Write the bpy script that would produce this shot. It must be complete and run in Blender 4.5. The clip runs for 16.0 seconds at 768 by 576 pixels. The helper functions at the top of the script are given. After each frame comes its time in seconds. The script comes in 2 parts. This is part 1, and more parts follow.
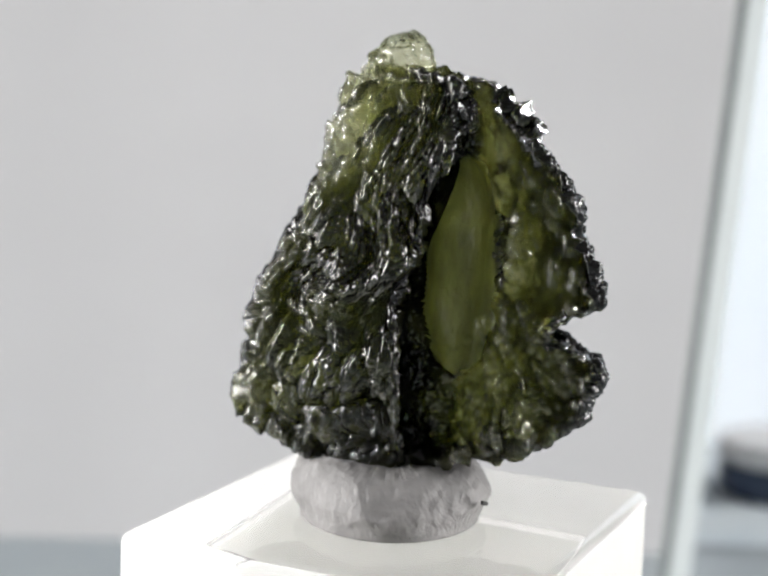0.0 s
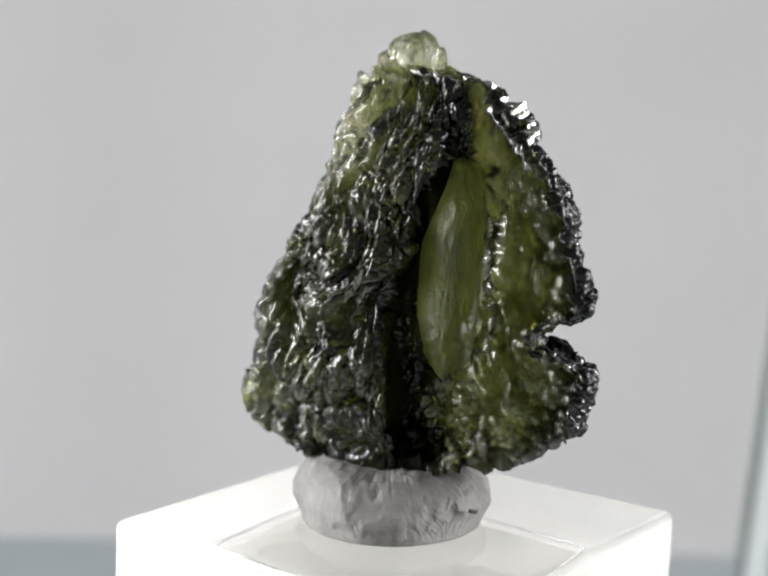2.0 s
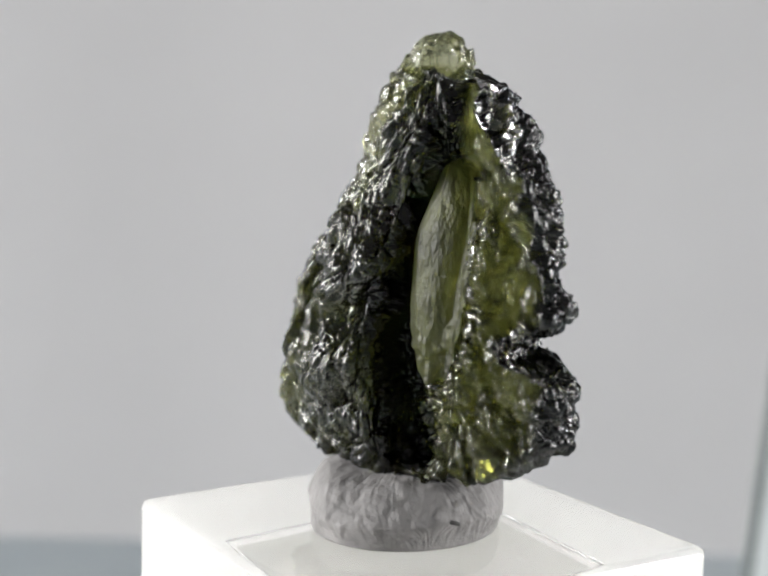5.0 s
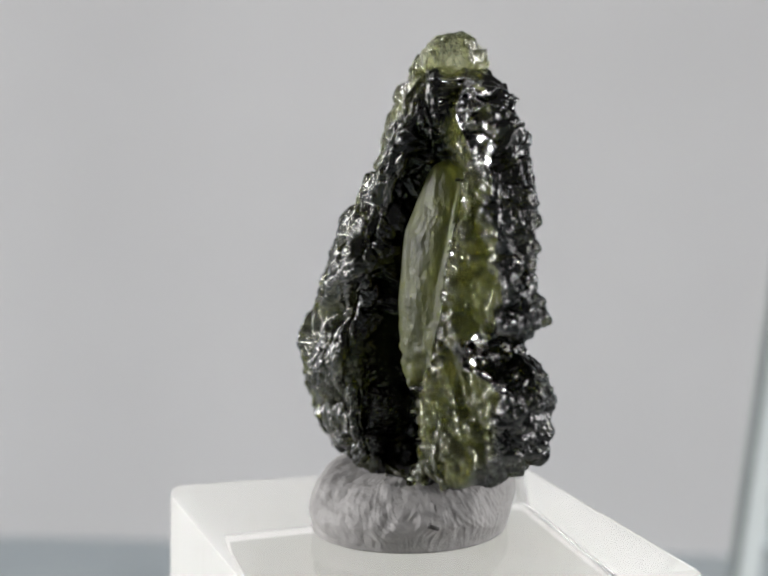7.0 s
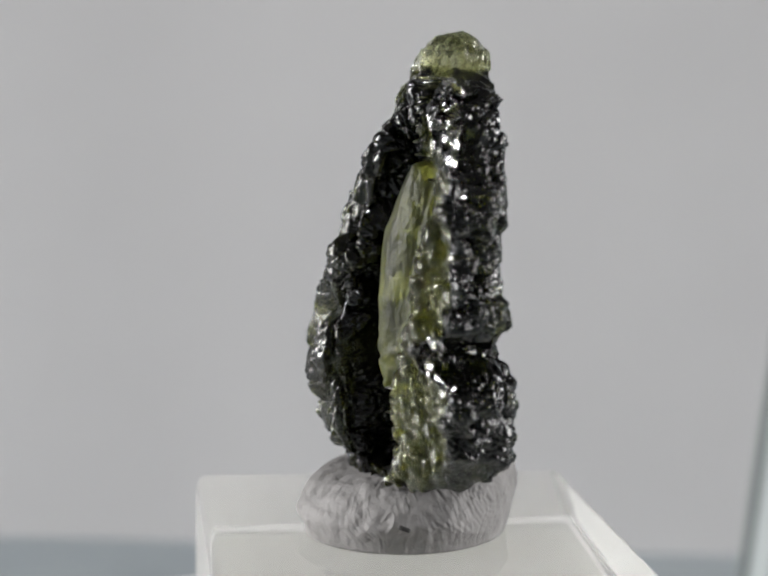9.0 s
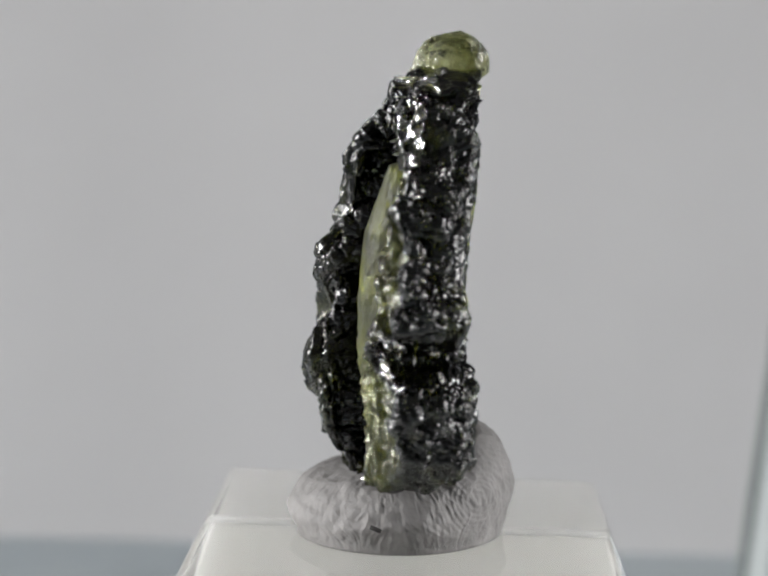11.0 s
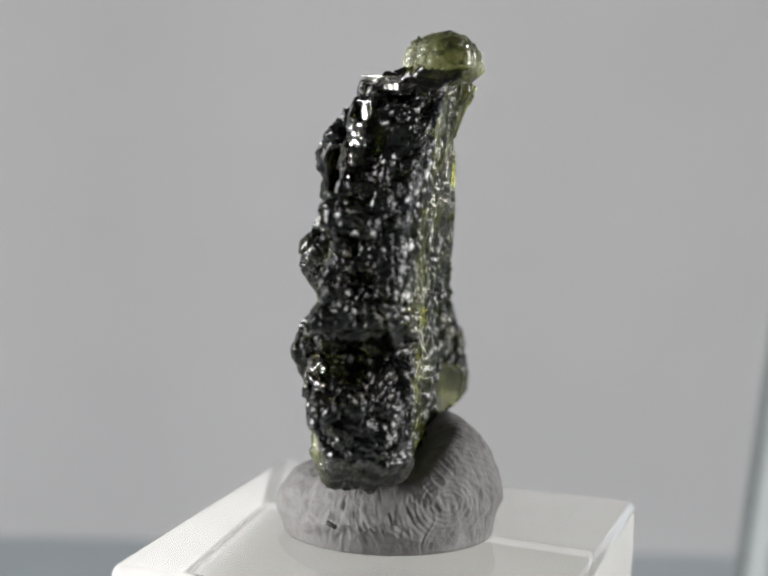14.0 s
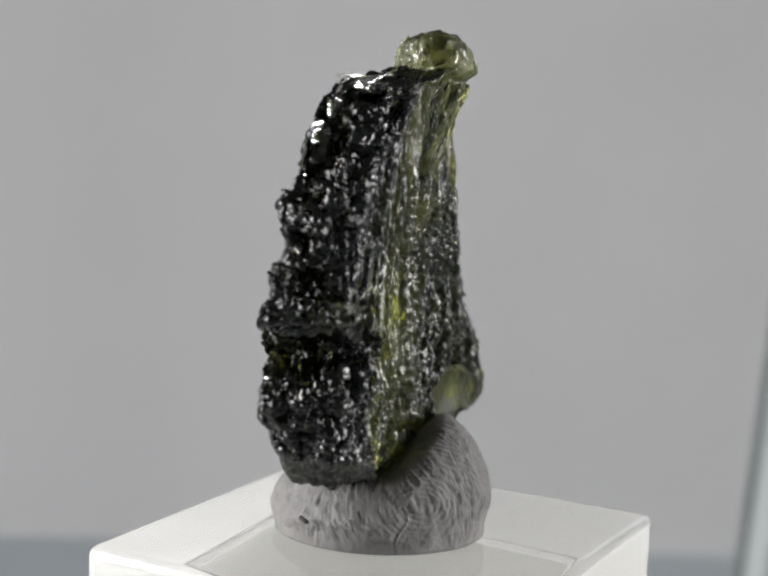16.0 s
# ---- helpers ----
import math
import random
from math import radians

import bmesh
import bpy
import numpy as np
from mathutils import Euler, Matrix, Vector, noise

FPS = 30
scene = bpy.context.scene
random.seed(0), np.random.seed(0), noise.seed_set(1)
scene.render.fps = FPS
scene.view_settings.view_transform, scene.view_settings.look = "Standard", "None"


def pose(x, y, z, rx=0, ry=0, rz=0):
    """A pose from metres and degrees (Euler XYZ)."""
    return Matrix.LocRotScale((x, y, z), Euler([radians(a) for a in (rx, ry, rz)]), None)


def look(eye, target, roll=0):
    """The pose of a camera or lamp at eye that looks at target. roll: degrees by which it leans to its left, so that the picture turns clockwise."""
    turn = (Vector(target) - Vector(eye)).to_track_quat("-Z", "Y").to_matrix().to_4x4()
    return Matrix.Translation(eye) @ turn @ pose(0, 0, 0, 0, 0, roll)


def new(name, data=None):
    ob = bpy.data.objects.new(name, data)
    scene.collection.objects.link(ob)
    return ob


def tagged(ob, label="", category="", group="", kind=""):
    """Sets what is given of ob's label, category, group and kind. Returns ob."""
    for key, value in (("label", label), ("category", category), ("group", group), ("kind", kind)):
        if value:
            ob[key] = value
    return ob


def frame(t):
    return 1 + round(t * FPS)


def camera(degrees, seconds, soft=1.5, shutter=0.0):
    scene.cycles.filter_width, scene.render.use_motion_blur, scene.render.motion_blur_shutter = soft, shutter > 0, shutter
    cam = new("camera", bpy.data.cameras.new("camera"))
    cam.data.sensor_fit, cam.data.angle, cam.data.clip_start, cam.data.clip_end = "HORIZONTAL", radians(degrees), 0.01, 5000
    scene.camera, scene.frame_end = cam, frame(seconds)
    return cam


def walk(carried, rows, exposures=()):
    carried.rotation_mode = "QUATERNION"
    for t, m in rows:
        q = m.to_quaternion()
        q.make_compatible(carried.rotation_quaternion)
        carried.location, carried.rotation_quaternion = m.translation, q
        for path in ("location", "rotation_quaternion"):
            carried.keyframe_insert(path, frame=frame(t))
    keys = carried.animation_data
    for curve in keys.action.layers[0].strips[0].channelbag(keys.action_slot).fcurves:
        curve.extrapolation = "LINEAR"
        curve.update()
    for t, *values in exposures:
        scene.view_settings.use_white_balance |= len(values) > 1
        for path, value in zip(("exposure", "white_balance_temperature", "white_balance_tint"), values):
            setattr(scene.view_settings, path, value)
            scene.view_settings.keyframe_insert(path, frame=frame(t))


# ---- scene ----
U = 0.032                      # side of the acrylic block; the stone is drawn in this unit

# ---- camera ----
cam = camera(27.32, 16.0, soft=2.2)
cam.data.dof.use_dof = True
cam.data.dof.focus_distance = 0.117
cam.data.dof.aperture_fstop = 33
EYE, AIM = (0.0, -0.12196, 0.03773), (0.00109, -0.00183, 0.01892)
walk(cam, [(0.0, look(EYE, AIM, 1.708)), (16.0, look(EYE, AIM, 1.708))],
     [(0.0, 0.36), (1.5, 0.28), (4.0, 0.18), (7.0, 0.12), (9.0, -0.04), (12.5, -0.04), (14.5, -0.19), (16.0, -0.24)])

# ---- world, windows, exposure ----
world = bpy.data.worlds.new("sky")
scene.world = world
world.use_nodes = True
wn = world.node_tree.nodes
sky = wn.new("ShaderNodeTexSky")
sky.sky_type, sky.sun_disc = "NISHITA", False
sky.sun_elevation, sky.sun_rotation = radians(35), radians(-60)
wn["Background"].inputs["Strength"].default_value = 0.12
world.node_tree.links.new(sky.outputs["Color"], wn["Background"].inputs["Color"])


def window_lamp(name, eye, target, sx, sy, watts, colour):
    lamp = bpy.data.lights.new(name, "AREA")
    lamp.shape, lamp.size, lamp.size_y, lamp.energy, lamp.color = "RECTANGLE", sx, sy, watts, colour
    ob = new(name, lamp)
    ob.matrix_world = look(eye, target)
    return ob


window_lamp("daylight_west", (-1.26, -0.1, 0.4), (0, -0.1, 0.34), 0.42, 0.8, 38, (1.0, 0.99, 0.985))
window_lamp("daylight_east", (1.81, -0.15, 0.5), (0, -0.15, 0.45), 0.5, 1.0, 50, (1.0, 0.99, 0.985))


# ---- materials ----
def nodes(name, colour, rough=0.5, metal=0.0, **more):
    m = bpy.data.materials.new(name)
    m.use_nodes = True
    b = m.node_tree.nodes["Principled BSDF"]
    b.inputs["Base Color"].default_value = (*colour, 1)
    b.inputs["Roughness"].default_value = rough
    b.inputs["Metallic"].default_value = metal
    for k, v in more.items():
        b.inputs[k.replace("_", " ")].default_value = v
    return m, m.node_tree, b


def vary(tree, b, dark, light, scale, detail=6.0, stretch=(1, 1, 1), low=0.35, high=0.65):
    """Colour that wanders between two tones at one scale."""
    co = tree.nodes.new("ShaderNodeTexCoord")
    mp = tree.nodes.new("ShaderNodeMapping")
    mp.inputs["Scale"].default_value = stretch
    n = tree.nodes.new("ShaderNodeTexNoise")
    n.inputs["Scale"].default_value, n.inputs["Detail"].default_value = scale, detail
    r = tree.nodes.new("ShaderNodeValToRGB")
    r.color_ramp.elements[0].position, r.color_ramp.elements[1].position = low, high
    r.color_ramp.elements[0].color, r.color_ramp.elements[1].color = (*dark, 1), (*light, 1)
    tree.links.new(co.outputs["Object"], mp.inputs["Vector"])
    tree.links.new(mp.outputs["Vector"], n.inputs["Vector"])
    tree.links.new(n.outputs["Fac"], r.inputs["Fac"])
    tree.links.new(r.outputs["Color"], b.inputs["Base Color"])
    return mp


def relief(tree, b, scale, strength, distance, detail=8.0, stretch=(1, 1, 1)):
    co = tree.nodes.new("ShaderNodeTexCoord")
    mp = tree.nodes.new("ShaderNodeMapping")
    mp.inputs["Scale"].default_value = stretch
    n = tree.nodes.new("ShaderNodeTexNoise")
    n.inputs["Scale"].default_value, n.inputs["Detail"].default_value = scale, detail
    bump = tree.nodes.new("ShaderNodeBump")
    bump.inputs["Strength"].default_value, bump.inputs["Distance"].default_value = strength, distance
    tree.links.new(co.outputs["Object"], mp.inputs["Vector"])
    tree.links.new(mp.outputs["Vector"], n.inputs["Vector"])
    tree.links.new(n.outputs["Fac"], bump.inputs["Height"])
    tree.links.new(bump.outputs["Normal"], b.inputs["Normal"])


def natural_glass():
    """Bottle-green glass, clear at the tip. Elsewhere its tint is painted for light through thin and thick parts; the
    mesh carries it.
    """
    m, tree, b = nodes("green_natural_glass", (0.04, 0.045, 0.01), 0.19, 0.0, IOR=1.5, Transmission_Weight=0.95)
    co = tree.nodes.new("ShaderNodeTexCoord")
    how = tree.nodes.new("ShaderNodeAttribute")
    how.attribute_name = "lit_clarity"
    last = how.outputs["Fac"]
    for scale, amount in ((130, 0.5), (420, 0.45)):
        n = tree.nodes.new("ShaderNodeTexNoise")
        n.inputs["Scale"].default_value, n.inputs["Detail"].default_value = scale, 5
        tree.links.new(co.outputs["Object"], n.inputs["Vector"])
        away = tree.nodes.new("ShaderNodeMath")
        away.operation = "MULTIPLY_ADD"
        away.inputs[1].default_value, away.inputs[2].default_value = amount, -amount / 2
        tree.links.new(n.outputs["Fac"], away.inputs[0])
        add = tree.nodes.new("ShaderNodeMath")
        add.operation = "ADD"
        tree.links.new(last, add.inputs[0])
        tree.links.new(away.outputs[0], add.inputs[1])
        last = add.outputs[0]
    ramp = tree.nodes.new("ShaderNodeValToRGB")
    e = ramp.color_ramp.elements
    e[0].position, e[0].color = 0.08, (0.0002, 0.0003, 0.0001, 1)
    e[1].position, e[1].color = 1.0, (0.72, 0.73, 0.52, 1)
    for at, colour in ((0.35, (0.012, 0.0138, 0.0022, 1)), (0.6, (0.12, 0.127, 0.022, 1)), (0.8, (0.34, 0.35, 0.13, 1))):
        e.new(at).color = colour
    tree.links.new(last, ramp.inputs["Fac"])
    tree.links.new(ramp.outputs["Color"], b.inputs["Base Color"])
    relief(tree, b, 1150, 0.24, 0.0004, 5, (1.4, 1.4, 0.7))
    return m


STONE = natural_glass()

SATIN, t_, b_ = nodes("green_satin_glass", (0.1, 0.11, 0.03), 0.5, 0.0, IOR=1.5, Transmission_Weight=0.88, Specular_IOR_Level=0.2)
vary(t_, b_, (0.052, 0.057, 0.009), (0.165, 0.175, 0.028), 420, 7, (1.3, 1.3, 0.5))
relief(t_, b_, 1300, 0.95, 0.0004, 6, (1.3, 1.3, 0.6))

PUTTY, t_, b_ = nodes("grey_putty", (0.5, 0.48, 0.48), 0.75)
vary(t_, b_, (0.14, 0.135, 0.132), (0.215, 0.208, 0.204), 260, 8)
relief(t_, b_, 1300, 0.55, 0.0004, 8)

ACRYLIC, t_, b_ = nodes("clear_acrylic", (0.96, 0.96, 0.945), 0.04, 0.0, IOR=1.49, Transmission_Weight=0.93)
SAWN, t_, b_ = nodes("sawn_acrylic_side", (0.95, 0.95, 0.925), 0.2, 0.0, IOR=1.49, Transmission_Weight=0.8)
vary(t_, b_, (0.93, 0.93, 0.89), (0.97, 0.97, 0.95), 200, 5, (1, 1, 0.1))
relief(t_, b_, 900, 0.25, 0.0003, 4, (1, 1, 0.06))
# translucent mix added to lighten these faces, for bright reflections inside clear acrylic
side_glow = t_.nodes.new("ShaderNodeBsdfTranslucent")
side_glow.inputs["Color"].default_value = (0.95, 0.95, 0.925, 1)
both = t_.nodes.new("ShaderNodeMixShader")
both.inputs[0].default_value = 0.37
t_.links.new(b_.outputs[0], both.inputs[1])
t_.links.new(side_glow.outputs[0], both.inputs[2])
t_.links.new(both.outputs[0], t_.nodes["Material Output"].inputs["Surface"])

CARD, t_, b_ = nodes("grey_white_card", (0.62, 0.61, 0.62), 0.6)
vary(t_, b_, (0.535, 0.53, 0.532), (0.565, 0.56, 0.562), 14, 4)
relief(t_, b_, 2500, 0.1, 0.0002, 3)
TRIM, t_, b_ = nodes("pale_glass_edge", (0.80, 0.86, 0.86), 0.25)
vary(t_, b_, (0.72, 0.77, 0.76), (0.78, 0.82, 0.81), 40, 4)
SEAM, t_, b_ = nodes("grey_green_seam", (0.30, 0.34, 0.34), 0.4)
vary(t_, b_, (0.11, 0.13, 0.125), (0.16, 0.18, 0.175), 60, 4)
TABLE, t_, b_ = nodes("blue_grey_laminate", (0.33, 0.38, 0.42), 0.45)
vary(t_, b_, (0.19, 0.22, 0.235), (0.25, 0.28, 0.295), 30, 8)
relief(t_, b_, 900, 0.15, 0.0003, 5)
WHITE, t_, b_ = nodes("white_plastic", (0.85, 0.85, 0.84), 0.35)
vary(t_, b_, (0.83, 0.83, 0.82), (0.88, 0.88, 0.87), 50, 5)
# pale colour painted for window glare on the tabletop
GLARE, t_, b_ = nodes("pale_blue_glare", (0.7, 0.78, 0.83), 0.7)
vary(t_, b_, (0.66, 0.75, 0.81), (0.74, 0.81, 0.85), 60, 5)
# unseen walls and ceiling, kept dark to cut fill light on the stone
PAINT, t_, b_ = nodes("grey_wall_paint", (0.2, 0.2, 0.21), 0.8)
vary(t_, b_, (0.11, 0.11, 0.115), (0.14, 0.14, 0.145), 3, 8)
relief(t_, b_, 300, 0.2, 0.001, 5)
BOARDS, t_, b_ = nodes("oak_floor", (0.3, 0.2, 0.12), 0.45)
vary(t_, b_, (0.22, 0.14, 0.08), (0.36, 0.25, 0.15), 4, 8, (1, 8, 1))
NAVY, t_, b_ = nodes("dark_blue_plastic", (0.03, 0.05, 0.09), 0.4)
vary(t_, b_, (0.035, 0.055, 0.1), (0.06, 0.085, 0.14), 120, 5)
SOOT, t_, b_ = nodes("black_fleck", (0.015, 0.014, 0.013), 0.6)
PANE, t_, b_ = nodes("window_glass", (1, 1, 1), 0.0, 0.0, IOR=1.45, Transmission_Weight=1.0)


# ---- makers ----
def part(name, bm, material, parent=None, label=""):
    me = bpy.data.meshes.new(name)
    bm.normal_update()
    bm.to_mesh(me)
    bm.free()
    me.materials.append(material)
    ob = new(name, me)
    ob.parent = parent
    return tagged(ob, label)


def box(lo, hi, bevel=0.0, seg=2):
    bm = bmesh.new()
    bmesh.ops.create_cube(bm, size=1)
    for v in bm.verts:
        v.co = Vector([l + (h - l) * (c + 0.5) for l, h, c in zip(lo, hi, v.co)])
    if bevel:
        bmesh.ops.bevel(bm, geom=bm.edges[:], offset=bevel, segments=seg, profile=0.5, affect="EDGES")
        for f in bm.faces:
            f.smooth = True
    return bm


def lathe(profile, n=96):
    """A turned body from (radius, height) pairs, closed at both ends."""
    bm = bmesh.new()
    rings = [[bm.verts.new((r * math.cos(2 * math.pi * k / n), r * math.sin(2 * math.pi * k / n), z)) for k in range(n)]
             for r, z in profile]
    for a, b in zip(rings, rings[1:]):
        for k in range(n):
            bm.faces.new((a[k], a[(k + 1) % n], b[(k + 1) % n], b[k])).smooth = True
    bm.faces.new(rings[0][::-1])
    bm.faces.new(rings[-1])
    return bm


def sheet(points, closed, caps):
    """A bmesh over a grid of points: rows, then columns; columns close into loops."""
    rows, cols = points.shape[:2]
    bm = bmesh.new()
    vs = [bm.verts.new(p) for p in points.reshape(-1, 3)]
    for i in range(rows - 1):
        for k in range(cols if closed else cols - 1):
            k2 = (k + 1) % cols
            f = bm.faces.new((vs[i * cols + k], vs[i * cols + k2], vs[(i + 1) * cols + k2], vs[(i + 1) * cols + k]))
            f.smooth = True
    if caps:
        bm.faces.new(vs[:cols][::-1])
        bm.faces.new(vs[-cols:])
    return bm


# lattice noise on arrays
HASH = np.random.RandomState(5).permutation(4096)
TONE = np.random.RandomState(6).rand(4096) * 2 - 1


def lattice(i, j, k):
    return HASH[(HASH[(HASH[i & 4095] + j) & 4095] + k) & 4095]


def grain(x, y, z):
    """Smooth value noise, about -1 to 1."""
    i, j, k = (np.floor(a).astype(np.int64) for a in (x, y, z))
    f = [a - np.floor(a) for a in (x, y, z)]
    f = [a * a * a * (a * (a * 6 - 15) + 10) for a in f]
    out = 0
    for a in (0, 1):
        for b in (0, 1):
            for c in (0, 1):
                w = (f[0] if a else 1 - f[0]) * (f[1] if b else 1 - f[1]) * (f[2] if c else 1 - f[2])
                out = out + w * TONE[lattice(i + a, j + b, k + c)]
    return out


def cells(x, y, z):
    """Scales: squared distance to the nearest scattered point, and a slope that each scale has of its own."""
    i, j, k = (np.floor(a).astype(np.int64) for a in (x, y, z))
    best = np.full(x.shape, 9.0)
    tilt = np.zeros(x.shape)
    for a in (-1, 0, 1):
        for b in (-1, 0, 1):
            for c in (-1, 0, 1):
                h = lattice(i + a, j + b, k + c)
                h2 = HASH[h]
                h3 = HASH[h2]
                dx = x - (i + a + 0.5 + 0.45 * TONE[h])
                dy = y - (j + b + 0.5 + 0.45 * TONE[h2])
                dz = z - (k + c + 0.5 + 0.45 * TONE[h3])
                d = dx * dx + dy * dy + dz * dz
                near = d < best
                best = np.where(near, d, best)
                tilt = np.where(near, TONE[HASH[h3]] * dx + 0.8 * TONE[HASH[HASH[h3]]] * dz + TONE[HASH[h2 ^ 5]] * dy, tilt)
    return best, tilt


def smooth(a, lo, hi):
    t = np.clip((a - lo) / (hi - lo), 0, 1)
    return t * t * (3 - 2 * t)


def bell(a, centre, width):
    return np.exp(-((a - centre) / width) ** 2)


# ---- room ----
def wall_with_window(name, length, origin, turn, lo, hi, z0, z1):
    """A wall along local x with one opening; its window is a thing of its own."""
    bottom, top, thick = -0.81, 1.75, 0.16
    at = pose(*origin, 0, 0, turn)
    bm = bmesh.new()
    for a, b in (((0, 0, bottom), (lo, thick, top)), ((hi, 0, bottom), (length, thick, top)),
                 ((lo, 0, bottom), (hi, thick, z0)), ((lo, 0, z1), (hi, thick, top))):
        piece = box(a, b)
        me = bpy.data.meshes.new("piece")
        piece.to_mesh(me)
        piece.free()
        bm.from_mesh(me)
        bpy.data.meshes.remove(me)
    wall = part(name, bm, PAINT)
    wall.matrix_world = at
    tagged(wall, "grey painted plaster wall with a window opening", "wall", kind="structure")
    return at


def window(name, at, lo, hi, z0, z1):
    thing = new(name)
    thing.matrix_world = at
    tagged(thing, "white framed window letting in daylight", "window", kind="structure")
    w, y0, y1 = 0.05, 0.06, 0.11
    part("window_frame", box((lo + 0.001, y0, z0 + 0.001), (lo + w, y1, z1 - 0.001), 0.004), WHITE, thing)
    part("window_frame", box((hi - w, y0, z0 + 0.001), (hi - 0.001, y1, z1 - 0.001), 0.004), WHITE, thing)
    part("window_frame", box((lo + w, y0, z0 + 0.001), (hi - w, y1, z0 + w), 0.004), WHITE, thing)
    part("window_frame", box((lo + w, y0, z1 - w), (hi - w, y1, z1 - 0.001), 0.004), WHITE, thing)
    pane = part("pane", box((lo + w, 0.083, z0 + w), (hi - w, 0.087, z1 - w)), PANE, thing)
    pane.visible_shadow = False


at = wall_with_window("wall_west", 3.5, (-1.3, -1.8, 0), 90, 1.4, 2.0, -0.08, 0.88)
window("window_1", at, 1.4, 2.0, -0.08, 0.88)
at = wall_with_window("wall_east", 3.5, (1.85, 1.7, 0), -90, 1.5, 2.2, -0.1, 1.1)
window("window_2", at, 1.5, 2.2, -0.1, 1.1)
at = wall_with_window("wall_north", 3.3, (-1.46, 1.7, 0), 0, 1.65, 2.8, -0.6, 1.15)
window("window_3", at, 1.65, 2.8, -0.6, 1.15)
glow, t_, b_ = nodes("bright_haze", (0.8, 0.85, 0.9), 1.0)
b_.inputs["Emission Color"].default_value, b_.inputs["Emission Strength"].default_value = (0.88, 0.95, 1.0, 1), 0.55
tagged(part("backdrop", box((-0.6, 3.2, -1.6), (3.0, 3.25, 1.8)), glow), "pale bright haze outside the window", "backdrop", kind="structure")
tagged(part("wall_south", box((-1.46, -1.96, -0.81), (2.0, -1.8, 1.75)), PAINT), "grey painted plaster wall", "wall", kind="structure")
tagged(part("floor", box((-1.46, -1.96, -0.9), (2.0, 1.86, -0.812)), BOARDS), "brown oak board floor", "floor", kind="structure")
tagged(part("ceiling", box((-1.46, -1.96, 1.752), (2.0, 1.86, 1.85)), PAINT), "dark grey painted ceiling", "ceiling", kind="structure")

HIGH = 0.6                     # height of the block over its side
TOP = -0.0608                  # table height


def table():
    thing = new("table")
    thing.location = (0.1, -0.1, -0.81)
    tagged(thing, "table with a blue-grey laminate top", "table")
    h = TOP + 0.81
    part("tabletop", box((-0.7, -0.42, h - 0.025), (0.7, 0.37, h), 0.003), TABLE, thing)
    for x in (-0.64, 0.6):
        for y in (-0.4, 0.31):
            part("leg", box((x, y, 0), (x + 0.04, y + 0.04, h - 0.025), 0.003), WHITE, thing)


table()


# ---- things ----
def backdrop():
    """The upright sheet behind the stone."""
    thing = new("backdrop_board")
    tagged(thing, "light grey upright board standing on the table", "backdrop")

    def slab(x0, x1, y0, y1):
        lean = math.tan(radians(3.8))
        bm = bmesh.new()
        h = 0.2
        for x, s in ((x0, 0.0 if x0 < -0.1 else 1.0), (x1, 1.0)):
            for y in (y0, y1):
                for z in (0, h):
                    bm.verts.new((x + s * lean * z, y, z))
        bmesh.ops.convex_hull(bm, input=bm.verts[:])
        return bm
    part("sheet", slab(-0.42, 0.0012, 0.0, 0.004), CARD, thing)
    thing.location = (0.0611, 0.178, TOP)
    return thing


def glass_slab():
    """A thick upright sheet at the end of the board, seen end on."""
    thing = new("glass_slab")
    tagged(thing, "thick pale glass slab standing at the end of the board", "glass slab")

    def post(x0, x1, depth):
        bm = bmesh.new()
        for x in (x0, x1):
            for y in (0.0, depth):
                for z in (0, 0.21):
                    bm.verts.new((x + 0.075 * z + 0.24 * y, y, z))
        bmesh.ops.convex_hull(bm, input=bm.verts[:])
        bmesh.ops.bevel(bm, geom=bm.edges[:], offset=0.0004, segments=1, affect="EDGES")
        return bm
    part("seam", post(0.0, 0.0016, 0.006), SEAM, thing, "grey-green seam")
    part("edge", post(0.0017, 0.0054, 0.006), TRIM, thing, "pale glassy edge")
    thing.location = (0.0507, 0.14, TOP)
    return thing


def turntable():
    thing = new("turntable")
    tagged(thing, "round white plastic turntable under the block", "turntable")
    z = -HIGH * U
    part("platter", lathe([(0.0440, z - 0.006), (0.0456, z - 0.0052), (0.0460, z - 0.004), (0.0460, z - 0.0015), (0.0454, z - 0.0006), (0.044, z - 0.0002)]), WHITE, thing)
    part("base", lathe([(0.038, TOP), (0.040, TOP + 0.002), (0.040, z - 0.009), (0.038, z - 0.006)]), WHITE, thing)
    return thing


def display_block():
    bm = box((-0.5, -0.5, -HIGH), (0.5, 0.5, 0.0), 0.026, 3)
    bmesh.ops.transform(bm, matrix=Matrix.Scale(U, 4) @ Matrix.Translation((0.1013, 0.0576, 0)) @ Matrix.Rotation(-0.4423, 4, "Z") @ Matrix.Diagonal((1.02, 1.02, 1, 1)), verts=bm.verts)
    ob = part("display_block", bm, ACRYLIC)
    ob.data.materials.append(SAWN)
    # underside gets the lightened side material too, to brighten the block
    for f in ob.data.polygons:
        if (abs(f.normal.z) < 0.2 or f.normal.z < -0.9) and f.area > 0.2 * U * U:
            f.material_index = 1
    return tagged(ob, "clear acrylic display block on a white turntable", "display block")


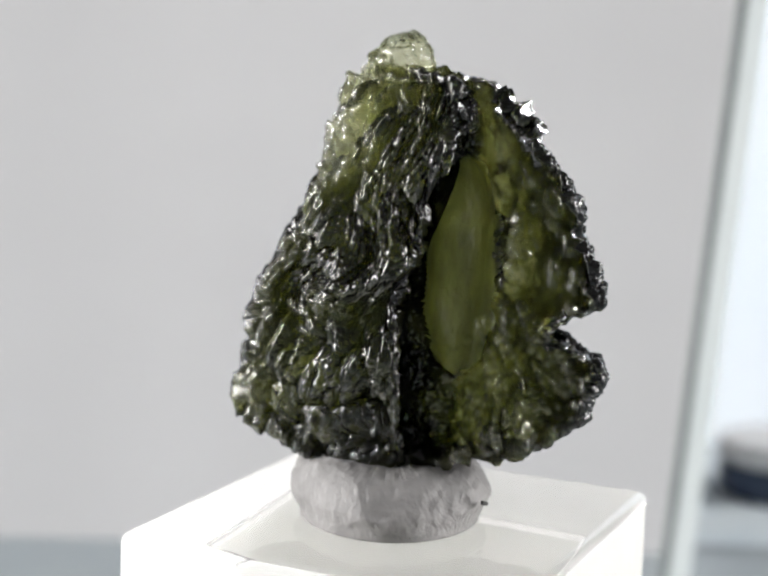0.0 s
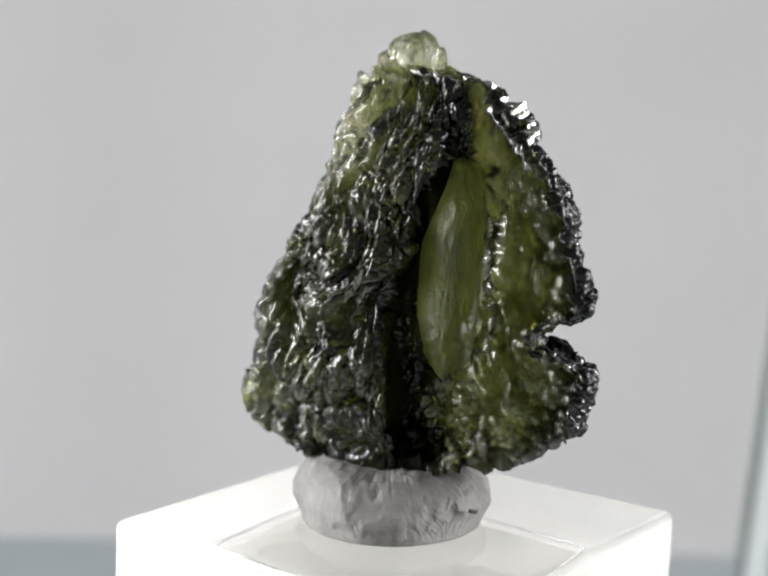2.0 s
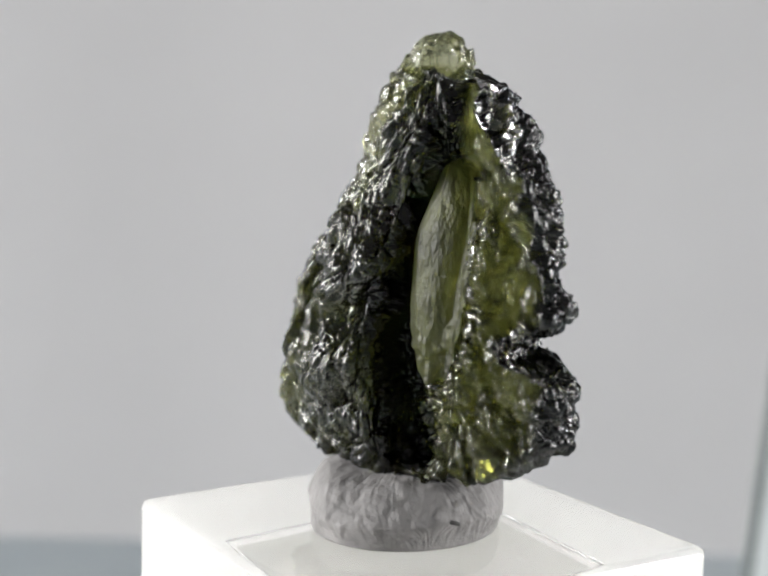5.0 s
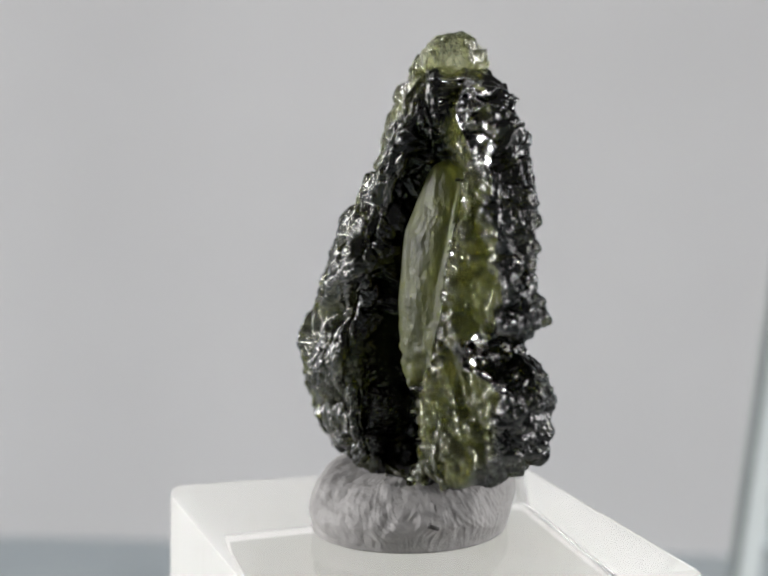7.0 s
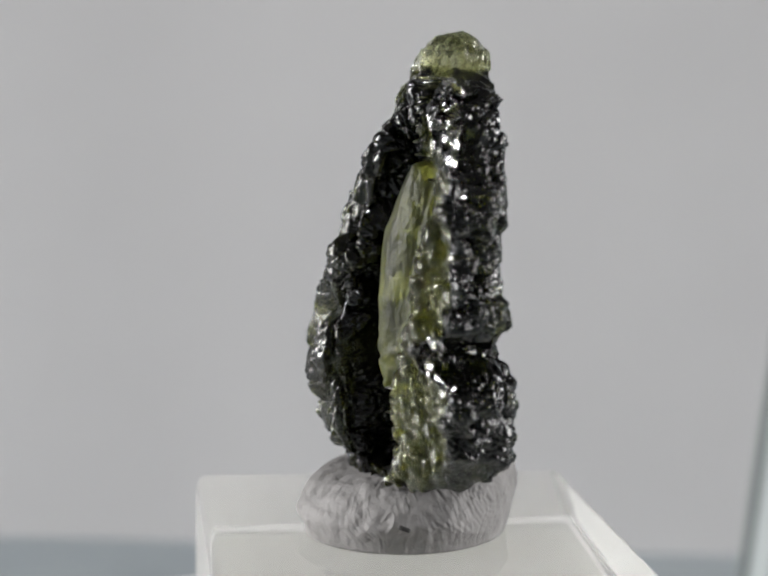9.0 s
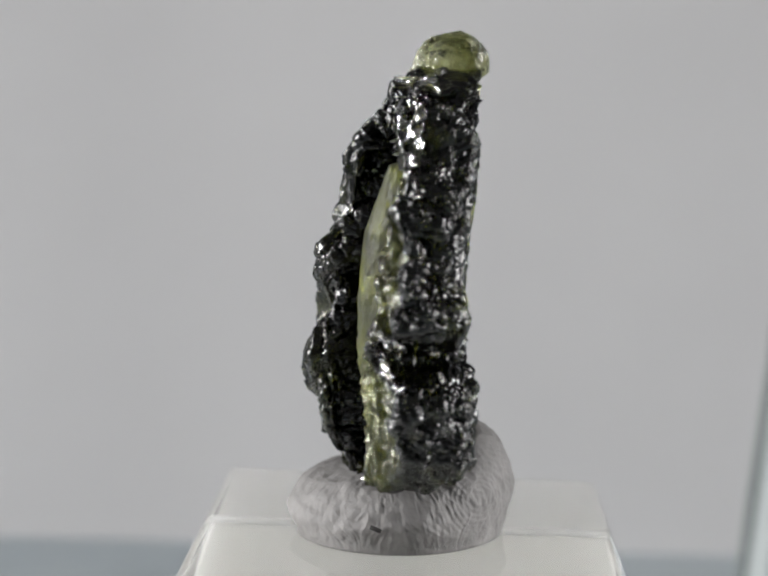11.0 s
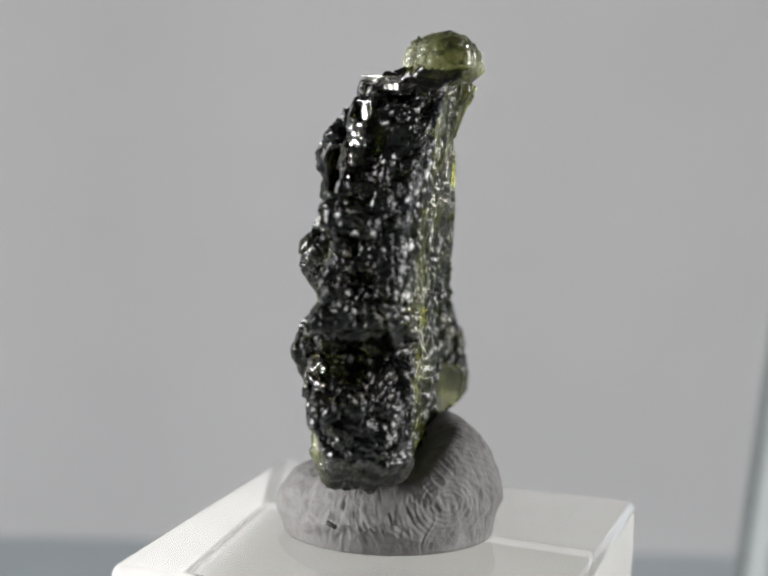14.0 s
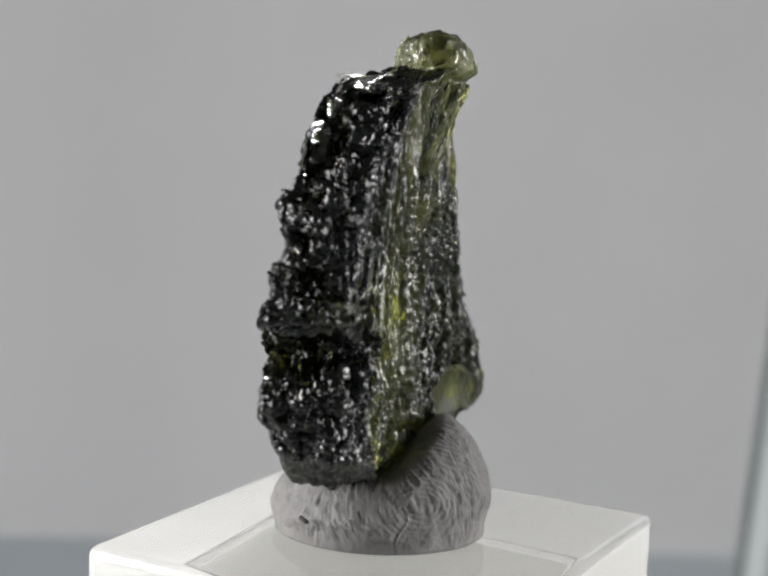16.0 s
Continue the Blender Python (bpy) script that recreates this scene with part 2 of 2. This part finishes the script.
def putty():
    nz, n = 170, 760
    psi = np.linspace(0, math.pi / 2 - 0.01, nz)[:, None]
    phi = np.linspace(0, 2 * math.pi, n, endpoint=False)[None]
    r = 0.257 * (np.cos(psi) ** 0.46) * (0.88 + 0.13 * smooth(psi, -0.05, 0.35))
    x, y = r * np.cos(phi), r * np.sin(phi)
    top = 0.165 + 0.12 * smooth(y, 0.0, 0.14) - 0.03 * bell(x, 0.0, 0.07) * smooth(-y, 0, 0.2)
    z = top * np.sin(psi) ** 0.7 + 0 * phi
    # flats pressed by a finger
    for a, d, tilt in ((-75, 0.215, 0.45), (-140, 0.222, 0.3), (20, 0.232, 0.25), (100, 0.235, 0.35)):
        nx, ny, nzz = math.cos(radians(a)) * math.cos(tilt), math.sin(radians(a)) * math.cos(tilt), math.sin(tilt)
        over = np.maximum(0, x * nx + y * ny + z * nzz - d) * 0.45
        x, y, z = x - over * nx, y - over * ny, z - over * nzz
    z = np.maximum(z, 0)
    wrinkle = np.abs(grain(phi * 20 + z * 30 + 3 * grain(phi * 3, z * 9, 0 * z + 3), z * 22 - phi * 5, 0 * z)) * (0.4 + 0.6 * smooth(np.cos(phi - 0.4), -0.1, 0.6))
    lump = grain(x * 6, y * 6, z * 6)
    fine = grain(x * 45, y * 45, z * 45)
    d = 0.009 * lump - 0.003 * wrinkle + 0.0025 * fine
    d = d * smooth(z, -0.02, 0.05)
    x, y = x + d * np.cos(phi) * np.cos(psi), y + d * np.sin(phi) * np.cos(psi)
    z = z + d * np.sin(psi)
    # fingerprint lines on the pressed sides
    whorl = np.sqrt((np.sin(phi - 0.55) * 0.27 + 0.03) ** 2 + (1.5 * (z - 0.12)) ** 2 + 0.0004) + 0.03 * grain(phi * 3, z * 8, 0 * z + 8)
    print_on = smooth(np.cos(phi - 0.6), 0.3, 0.75) * smooth(z, 0.03, 0.08)
    line = 0.001 * np.sin(whorl * 2 * math.pi / 0.0135) * print_on * (0.6 + 0.4 * lump)
    x, y = x + line * np.cos(phi), y + line * np.sin(phi)
    pts = np.stack([x * 0.99 + 0.078, y * 1.13 + 0.048, z], -1) * U
    thing = new("putty_lump")
    tagged(thing, "grey mounting putty lump pressed onto the block", "putty")
    part("lump", sheet(pts, True, True), PUTTY, thing)
    bm = box((-0.014, -0.004, -0.005), (0.014, 0.004, 0.005), 0.002, 1)
    bmesh.ops.transform(bm, matrix=Matrix.Scale(U, 4) @ Matrix.Translation((0.304, -0.115, 0.076)) @ Matrix.Rotation(radians(55), 4, "Z") @ Matrix.Rotation(radians(18), 4, "Y"), verts=bm.verts)
    part("fleck", bm, SOOT, thing, "small black fleck")
    return thing


# ---- the stone: a loft through lines that run up its body, each a short table of heights and places ----
HEIGHTS = (0.11, 0.2, 0.28, 0.36, 0.44, 0.5, 0.56, 0.64, 0.72, 0.8, 0.88, 0.96, 1.03, 1.085)
LEFT = ((0.1, 0.0), (0.125, -0.12), (0.155, -0.2), (0.2, -0.262), (0.28, -0.315), (0.37, -0.318), (0.43, -0.297), (0.5, -0.279),
        (0.57, -0.268), (0.64, -0.244), (0.72, -0.198), (0.8, -0.16), (0.88, -0.123), (0.96, -0.092), (1.03, -0.066), (1.085, -0.03))
RIGHT = ((0.1, 0.12), (0.14, 0.22), (0.185, 0.37), (0.236, 0.445), (0.287, 0.523), (0.35, 0.54), (0.41, 0.56), (0.44, 0.56),
         (0.465, 0.52), (0.49, 0.448), (0.525, 0.435), (0.555, 0.51), (0.585, 0.55), (0.64, 0.538), (0.715, 0.516),
         (0.796, 0.5), (0.854, 0.48), (0.91, 0.44), (0.966, 0.397), (1.033, 0.345), (1.07, 0.33), (1.085, 0.312))
RIDGE_X = (0.09, 0.09, 0.083, 0.078, 0.068, 0.062, 0.061, 0.084, 0.11, 0.142, 0.172, 0.192, 0.188, 0.168)
RIDGE_Y = (-0.04, -0.125, -0.15, -0.16, -0.165, -0.155, -0.146, -0.156, -0.15, -0.15, -0.132, -0.105, -0.08, -0.02)
FLANK_Y = (0.02, -0.035, -0.062, -0.084, -0.083, -0.065, -0.058, -0.052, -0.043, -0.04, -0.032, -0.018, 0.003, 0.042)
LOBE_Y = (-0.09, -0.13, -0.145, -0.15, -0.155, -0.16, -0.16, -0.145, -0.125, -0.105, -0.08, -0.055, -0.025, 0.002)
RIM_FRONT = (-0.07, -0.112, -0.138, -0.17, -0.184, -0.19, -0.184, -0.172, -0.17, -0.148, -0.12, -0.118, -0.103, -0.066)
RIM_BACK = (0.006, 0.021, 0.003, -0.01, -0.022, 0.028, -0.02, -0.041, -0.032, -0.012, 0.015, 0.054, 0.088, 0.099)
BACK_Y = (0.03, 0.165, 0.175, 0.166, 0.155, 0.149, 0.149, 0.153, 0.163, 0.175, 0.17, 0.172, 0.193, 0.214)
BULGE_Y = (0.02, 0.19, 0.275, 0.276, 0.246, 0.23, 0.218, 0.208, 0.2, 0.193, 0.19, 0.175, 0.176, 0.182)


def stone_shape():
    """Points of the stone on a grid of heights and places round it, with its painted light tint and a mask for the
    satin glass.
    """
    z = np.concatenate([np.linspace(0.1, 1.086, 540, endpoint=False), np.linspace(1.086, 1.114, 50, endpoint=False), np.linspace(1.114, 1.203, 60)])
    low = np.minimum(z, 1.085)
    soft = np.exp(-(np.arange(-24, 25) / 9.0) ** 2)
    soft /= soft.sum()

    def line(values, heights=HEIGHTS, blur=True):
        v = np.interp(low, heights, values)
        return np.convolve(np.pad(v, 24, mode="edge"), soft, "valid") if blur else v
    xl, xr = line(*list(zip(*LEFT))[::-1], False) + 0.008, line(*list(zip(*RIGHT))[::-1], False) - 0.008
    wide = line(*list(zip(*RIGHT))[::-1])
    rx, ry = line(RIDGE_X), line(RIDGE_Y)
    deep = smooth(low, 0.06, 0.16) * smooth(-low, -1.0, -0.86)
    low_bed = line((-0.07, -0.11, -0.12, -0.125, -0.125, -0.12, -0.115, -0.11, -0.1, -0.085, -0.065, -0.045, -0.02, 0.01))
    lines = [(xl, line((0.06, 0.092, 0.102, 0.109, 0.096, 0.082, 0.079, 0.085, 0.088, 0.107, 0.128, 0.142, 0.153, 0.163))),
             (xl * 0.5 + rx * 0.5 - 0.025, line(FLANK_Y)),
             (rx, ry),
             (rx + 0.03 * smooth(low, 0.11, 0.2), ry + 0.008 + deep * np.interp(low, (0.1, 0.4, 0.7, 0.9), (0.13, 0.17, 0.17, 0.12))),
             (np.minimum(rx * 0.3 + 0.265 - 0.06 * smooth(low, 0.85, 1.05) - 0.05 * smooth(-low, -0.3, -0.12), rx * 0.5 + wide * 0.5), low_bed),
             (np.minimum(wide * 0.65 + 0.1, wide * 0.8 + rx * 0.2), line(LOBE_Y)),
             (xr, line(RIM_FRONT)),
             (xr - 0.004, line(RIM_BACK)),
             (wide * 0.5 + 0.05, line((0.02, 0.044, 0.056, 0.065, 0.069, 0.075, 0.058, 0.054, 0.067, 0.075, 0.088, 0.094, 0.11, 0.128))),
             (xl * 0.4 + 0.08, line(BACK_Y)),
             (xl * 0.85 + 0.025, line(BULGE_Y))]
    # over the shoulder every line closes in on the tip
    close = smooth(z, 1.084, 1.115)
    tx, ty = np.interp(z, (1.1, 1.15, 1.2), (0.07, 0.08, 0.092)), np.interp(z, (1.1, 1.16, 1.2), (0.146, 0.145, 0.14))
    wx = np.interp(z, (1.1, 1.16, 1.19, 1.203), (0.088, 0.068, 0.042, 0.012))
    wy = np.interp(z, (1.1, 1.16, 1.19, 1.203), (0.098, 0.088, 0.052, 0.016))
    turns = (180, 228, 272, 286, 300, 320, 342, 12, 45, 98, 145)
    pts = np.stack([np.stack([x * (1 - close) + close * (tx + wx * math.cos(radians(a))), y * (1 - close) + close * (ty + wy * math.sin(radians(a)))], -1)
                    for (x, y), a in zip(lines, turns)], 1)
    step = np.linalg.norm(np.roll(pts, -1, 1) - pts, axis=-1)[..., None] + 1e-6
    before = np.roll(step, 1, 1)
    tangent = (np.roll(pts, -1, 1) - np.roll(pts, 1, 1)) / (step + before)
    counts = (100, 110, 60, 60, 100, 90, 110, 90, 110, 80, 60)
    rows, where = [], []
    for i, c in enumerate(counts):
        u = (np.arange(c) / c)[None, :, None]
        j = (i + 1) % len(counts)
        a, b, h = pts[:, i:i + 1], pts[:, j:j + 1], step[:, i:i + 1]
        rows.append((2 * u ** 3 - 3 * u ** 2 + 1) * a + (u ** 3 - 2 * u ** 2 + u) * h * tangent[:, i:i + 1]
                    + (3 * u ** 2 - 2 * u ** 3) * b + (u ** 3 - u ** 2) * h * tangent[:, j:j + 1])
        where.append(i + u[0, :, 0])
    flat = np.concatenate(rows, 1)
    s = np.concatenate(where)[None] + 0 * z[:, None]
    x, y, zz = flat[..., 0], flat[..., 1], z[:, None] + 0 * s
    # the long smooth tongue that lies in the groove
    bed = smooth(s, 3.0, 3.3) * smooth(-s, -5.5, -5.0)
    half = 0.078 * np.sqrt(np.maximum(0, 1 - (np.abs(zz - 0.65) / 0.255) ** 3.6)) + 1e-4
    q = (x - (0.222 + 0.014 * smooth(zz, 0.55, 0.95))) / half
    tongue = np.sqrt(np.maximum(0, 1 - q * q)) * (bed > 0.5)
    crest = np.interp(zz, (0.4, 0.6, 0.75, 0.9), (-0.125, -0.135, -0.125, -0.08))
    y = np.where(tongue > 0, np.minimum(y, crest + 0.085 * (1 - tongue)), y)
    y = y + 0.035 * bell(q, 1.25, 0.2) * (bed > 0.5) * smooth(zz, 0.42, 0.5) * smooth(-zz, -0.9, -0.82)
    on = smooth(tongue, 0.0, 0.2)
    # hollow in the flank under a raised bow, steps in the rim
    flank = smooth(-s, -2.02, -1.9)
    y = y + flank * (0.08 * bell(x, -0.15, 0.055) * bell(zz, 0.56, 0.055) - 0.012 * bell(x + 0.3 * (zz - 0.66), -0.08, 0.1) * bell(zz, 0.655, 0.028)
                     - 0.012 * bell(x, -0.03, 0.09) * bell(zz, 0.45, 0.045))
    p = np.stack([x, y, zz], -1)
    nrm = np.cross(np.roll(p, -1, 1) - np.roll(p, 1, 1), np.gradient(p, axis=0))
    nrm /= np.linalg.norm(nrm, axis=-1, keepdims=True) + 1e-12
    d = np.zeros(s.shape)
    wander = grain(x * 6, y * 6 + 9, zz * 6)
    tip = smooth(zz, 1.098, 1.122)

    def zone(weight, make):
        m = weight > 0.003
        d[m] += weight[m] * make(x[m], y[m], zz[m], wander[m])

    def scales(a, b, c, lift, slope):
        near, tilt = cells(a, b, c)
        return lift * (0.32 - near) + slope * tilt

    def on_flank(x, y, z, w):
        """Overlapping drops that run down and outwards from the ridge."""
        dx, dz = 0.36 - x, 1.62 - z
        a, r = np.arctan2(dx, dz) + 0.03 * w, np.hypot(dx, dz)
        return (0.03 * grain(a * 13, y * 8, r * 7) + scales(a / 0.048, y / 0.12, r / 0.135 + 0.4 * w, 0.042, 0.036)
                + scales(a / 0.021, y / 0.05, r / 0.058 + 5, 0.014, 0.014) + scales(a / 0.011, y / 0.02, r / 0.022, 0.004, 0.0045))

    def on_lobe(x, y, z, w):
        """Folds that fan out from the foot of the tongue, lumps above."""
        dx, dz = x - 0.2, 0.80 - z
        a, r = np.arctan2(dx, np.abs(dz) + 0.10) * 0.62, np.hypot(dx, dz)
        fan = smooth(-z, -0.56, -0.46)
        lumps = scales((x + 0.25 * z) / 0.07, y / 0.09, (z - 0.25 * x) / 0.1 + 0.4 * w, 0.05, 0.048) + scales((x + 0.25 * z) / 0.032, y / 0.04, z / 0.045, 0.02, 0.021)
        folds = scales(a / 0.06, y / 0.16, r / 0.12, 0.036, 0.03) + scales(a / 0.026, y / 0.07, r / 0.034 + 0.7 * w, 0.016, 0.016)
        return 0.014 * w + fan * folds + (1 - fan) * lumps + scales(x / 0.014, y / 0.016, z / 0.016, 0.0035, 0.004)

    def on_rim(x, y, z, w):
        """Pebbly, with bands across and hollows."""
        return (0.02 * grain(x * 6, y * 7, z * 8 + 2) - 0.036 * smooth(grain(x * 9, y * 11, z * 12), 0.25, 0.7)
                + scales(x / 0.06, y / 0.055, z / 0.045 + 0.5 * w, 0.018, 0.014) + scales(x / 0.027, y / 0.024, z / 0.02, 0.009, 0.008)
                + scales(x / 0.013, y / 0.012, z / 0.011, 0.003, 0.003))

    def on_back(x, y, z, w):
        """Long upright flutes, broken into scales lower down."""
        a = (x - 0.1) / (1.35 - 0.35 * z) + 0.012 * w
        fine = smooth(-z, -0.98, -0.5)
        return (scales(a / 0.055, y / 0.12, z / 0.42 + w * 0.3, 0.030, 0.022) + scales(a / 0.028, y / 0.05, z / (0.2 - 0.11 * fine), 0.013, 0.013)
                + fine * scales(a / 0.016, y / 0.025, z / 0.035 + a * 9, 0.010, 0.011)
                + scales(a / 0.011, y / 0.014, z / 0.02, 0.003, 0.004))
    rim = smooth(s, 5.7, 6.15) * smooth(-s, -7.35, -6.95)
    back = smooth(s, 6.95, 7.35) * smooth(-s, -10.95, -10.5)
    left = smooth(s, 10.5, 10.95) + smooth(-s, -2.35, -2.05)
    front = np.clip(1 - rim - back - left, 0, 1)
    zone(left * (1 - tip), on_flank)
    zone(front * (1 - tip), on_lobe)
    zone(rim * (1 - tip), on_rim)
    zone(back * (1 - tip), on_back)
    zone(tip, lambda x, y, z, w: scales(x / 0.055, y / 0.06, z / 0.09, 0.014, 0.012) + scales(x / 0.02, y / 0.022, z / 0.03, 0.004, 0.005))
    # the smooth tongue and a smooth hollow shell mark low on the back
    shell = np.clip(1 - ((s - 9.35) / 0.42) ** 2 - ((zz - 0.285) / 0.085) ** 2, 0, 1)
    calm = np.clip(1 - 0.97 * on - 0.95 * smooth(shell, 0.0, 0.3), 0, 1)
    quiet = 0.0018 * grain(x / 0.014, y / 0.05, zz / 0.12) + 0.0035 * grain(x / 0.05, y / 0.05, zz / 0.08)
    quiet = quiet + on * 0.006 * smooth(-zz, -0.6, -0.45) * grain(x / 0.018, y / 0.02, zz / 0.016)
    d = d * calm + (1 - calm) * quiet - 0.03 * shell
    groove = bell(s, 2.9, 0.5) * deep[:, None]
    d = d * (1 - 0.2 * groove)
    edge = bell(s, 6.5, 0.7) + bell(s, 0.0, 0.35) + bell(s, 11.0, 0.35)
    d = d + 0.011 * edge * grain(x / 0.03, y / 0.04, zz / 0.03)
    d = d * (1 - 0.75 * smooth(zz, 1.082, 1.09) * (1 - tip))
    p = p + nrm * d[..., None]
    p[..., 2] += 0.032 * smooth(-zz, -0.22, -0.1) * smooth(s, 1.7, 3.6) * smooth(-s, -8.2, -7.0)
    p[..., 2] += smooth(s, 1.6, 2.4) * smooth(-s, -9.0, -8.4) * (smooth(zz, 1.05, 1.085) * (1 - smooth(zz, 1.114, 1.2))) * (0.011 * grain(p[..., 0] * 14, p[..., 1] * 14, 0 * zz) + 0.008 * grain(p[..., 0] * 40, p[..., 1] * 40, 0 * zz))
    p[0] = (0.12, -0.01, 0.14)
    jag = grain(x * 13, y * 13, zz * 13)
    # transmitted light painted by zone: lobe and back paled, rim and groove dark
    lit_clarity = 0.66 * front * smooth(s, 3.2, 4.1) * smooth(-s, -6.15, -5.5) + 0.08 * rim + back * smooth(s, 7.1, 7.8) * (0.3 + 0.22 * smooth(-s, -9.0, -8.2) + 0.4 * smooth(s, 8.3, 9.4) * smooth(zz, 0.82, 1.02))
    # left edge paled as if lit through, its upper part for window sheen
    lit_clarity = lit_clarity + left * (0.38 + 0.3 * (smooth(-s, -0.8, -0.2) + smooth(s, 10.4, 10.8)) + 0.42 * smooth(-s, -1.1, -0.4) * smooth(zz, 0.78, 0.92)) * (1 - 0.6 * smooth(s, 1.7, 2.1))
    lit_clarity = (lit_clarity + 0.12 * jag * (1 - rim)) * (1 - tip) + tip * (0.9 + 0.3 * jag)
    lit_clarity = lit_clarity * (1 - smooth(shell, 0, 0.2)) + 0.3 * smooth(shell, 0, 0.2)
    return p, lit_clarity, ((on > 0.7) & (s > 3.1)) | (shell > 0.04)


def stone():
    p, lit_clarity, satin = stone_shape()
    bm = sheet(p * U, True, True)
    bmesh.ops.recalc_face_normals(bm, faces=bm.faces)
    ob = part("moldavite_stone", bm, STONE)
    ob.data.materials.append(SATIN)
    slots = np.zeros(len(ob.data.polygons), dtype=np.int32)
    kind = satin[:-1].ravel().astype(np.int32)
    slots[:kind.size] = kind
    ob.data.polygons.foreach_set("material_index", slots)
    ob.data.attributes.new("lit_clarity", "FLOAT", "POINT").data.foreach_set("value", lit_clarity.ravel().astype(np.float32))
    return tagged(ob, "dark olive green sculpted natural glass stone set upright in putty", "mineral specimen")


def jar():
    thing = new("small_jar")
    tagged(thing, "small dark blue jar with a white lid on the table", "jar")
    part("body", lathe([(0.012, 0), (0.0132, 0.001), (0.0132, 0.0075), (0.012, 0.0082)], 48), NAVY, thing)
    part("lid", lathe([(0.0128, 0.0083), (0.0138, 0.0088), (0.0138, 0.0120), (0.0130, 0.0128)], 48), WHITE, thing, "white plastic lid")
    return thing


# added sheet that lightens the tabletop where window light glares off it
def paper():
    bm = box((0.05, 0.184, TOP), (0.34, 0.262, TOP + 0.0004))
    ob = part("glare_sheet", bm, GLARE)
    return tagged(ob, "pale blue sheet standing in for window glare on the table", "paper")


paper()
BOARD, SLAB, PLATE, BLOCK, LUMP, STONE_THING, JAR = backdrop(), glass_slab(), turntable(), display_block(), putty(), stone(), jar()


# ---- what moves ----
def motions():
    spin = ((0.0, -0.36, 0.43, 0.0), (0.5, -0.44, 0.37, -2.82), (1.0, -0.51, 0.37, -5.56), (1.5, -0.55, 0.14, -8.38), (2.0, -0.46, -0.01, -11.35),
            (2.5, -0.47, -0.04, -14.37), (3.0, -0.52, -0.16, -17.49), (3.5, -0.16, -0.37, -20.8), (4.0, 0.02, -0.46, -24.14), (6.5, 0.78, -0.44, -40.76),
            (7.0, 0.78, -0.41, -44.11), (7.5, 0.84, -0.39, -47.47), (8.0, 0.81, -0.35, -50.48), (8.5, 0.73, -0.31, -53.19), (9.0, 0.63, -0.3, -55.87),
            (11.5, 0.47, -0.17, -69.75), (12.0, 0.41, -0.12, -72.43), (12.5, 0.35, -0.01, -75.16), (13.0, 0.26, 0.06, -77.91), (13.5, 0.21, 0.17, -80.69),
            (14.0, 0.21, 0.2, -83.42), (14.5, 0.15, 0.29, -86.12), (15.0, 0.07, 0.38, -88.86), (15.5, 0.06, 0.53, -91.58), (16.0, -0.01, 0.62, -94.37))
    rows = [(t, pose(x / 1000, y / 1000, 0, 0, 0, a)) for t, x, y, a in spin]
    for thing in (PLATE, BLOCK, LUMP, STONE_THING):
        walk(thing, rows)
    # the board is nudged sideways, in millimetres
    nudge = ((0, 0), (0.5, 0.1), (1, 2.6), (1.5, 8.6), (2, 14.9), (2.5, 11.7), (3, 12.4), (3.5, 18.5), (4.2, 17.1), (6.3, 15.8), (6.7, 12.2), (7, 13.7),
             (7.5, 15.3), (8, 15.0), (8.5, 15.1), (9.2, 15.9), (11.3, 15.4), (12, 15.3), (12.3, 12.3), (12.5, 10.2), (12.8, 9.6), (13, 10.5), (13.3, 13.0),
             (13.5, 14.8), (14, 15.1), (16, 14.8))
    walk(BOARD, [(t, pose(0.0611 + d / 1000, 0.178, TOP)) for t, d in nudge])
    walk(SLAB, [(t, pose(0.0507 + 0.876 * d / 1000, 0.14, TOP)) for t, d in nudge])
    drift = ((0, 0), (0.5, 0), (1, 8.7), (1.5, 17), (6.3, 14), (6.7, 7.5), (7, 13), (8, 17), (12, 17), (12.5, 6.5), (12.8, 5), (13, 7.3), (13.5, 17), (16, 17))
    walk(JAR, [(t, pose(0.0930 + d / 1000, 0.222, TOP + 0.0004)) for t, d in drift])


motions()
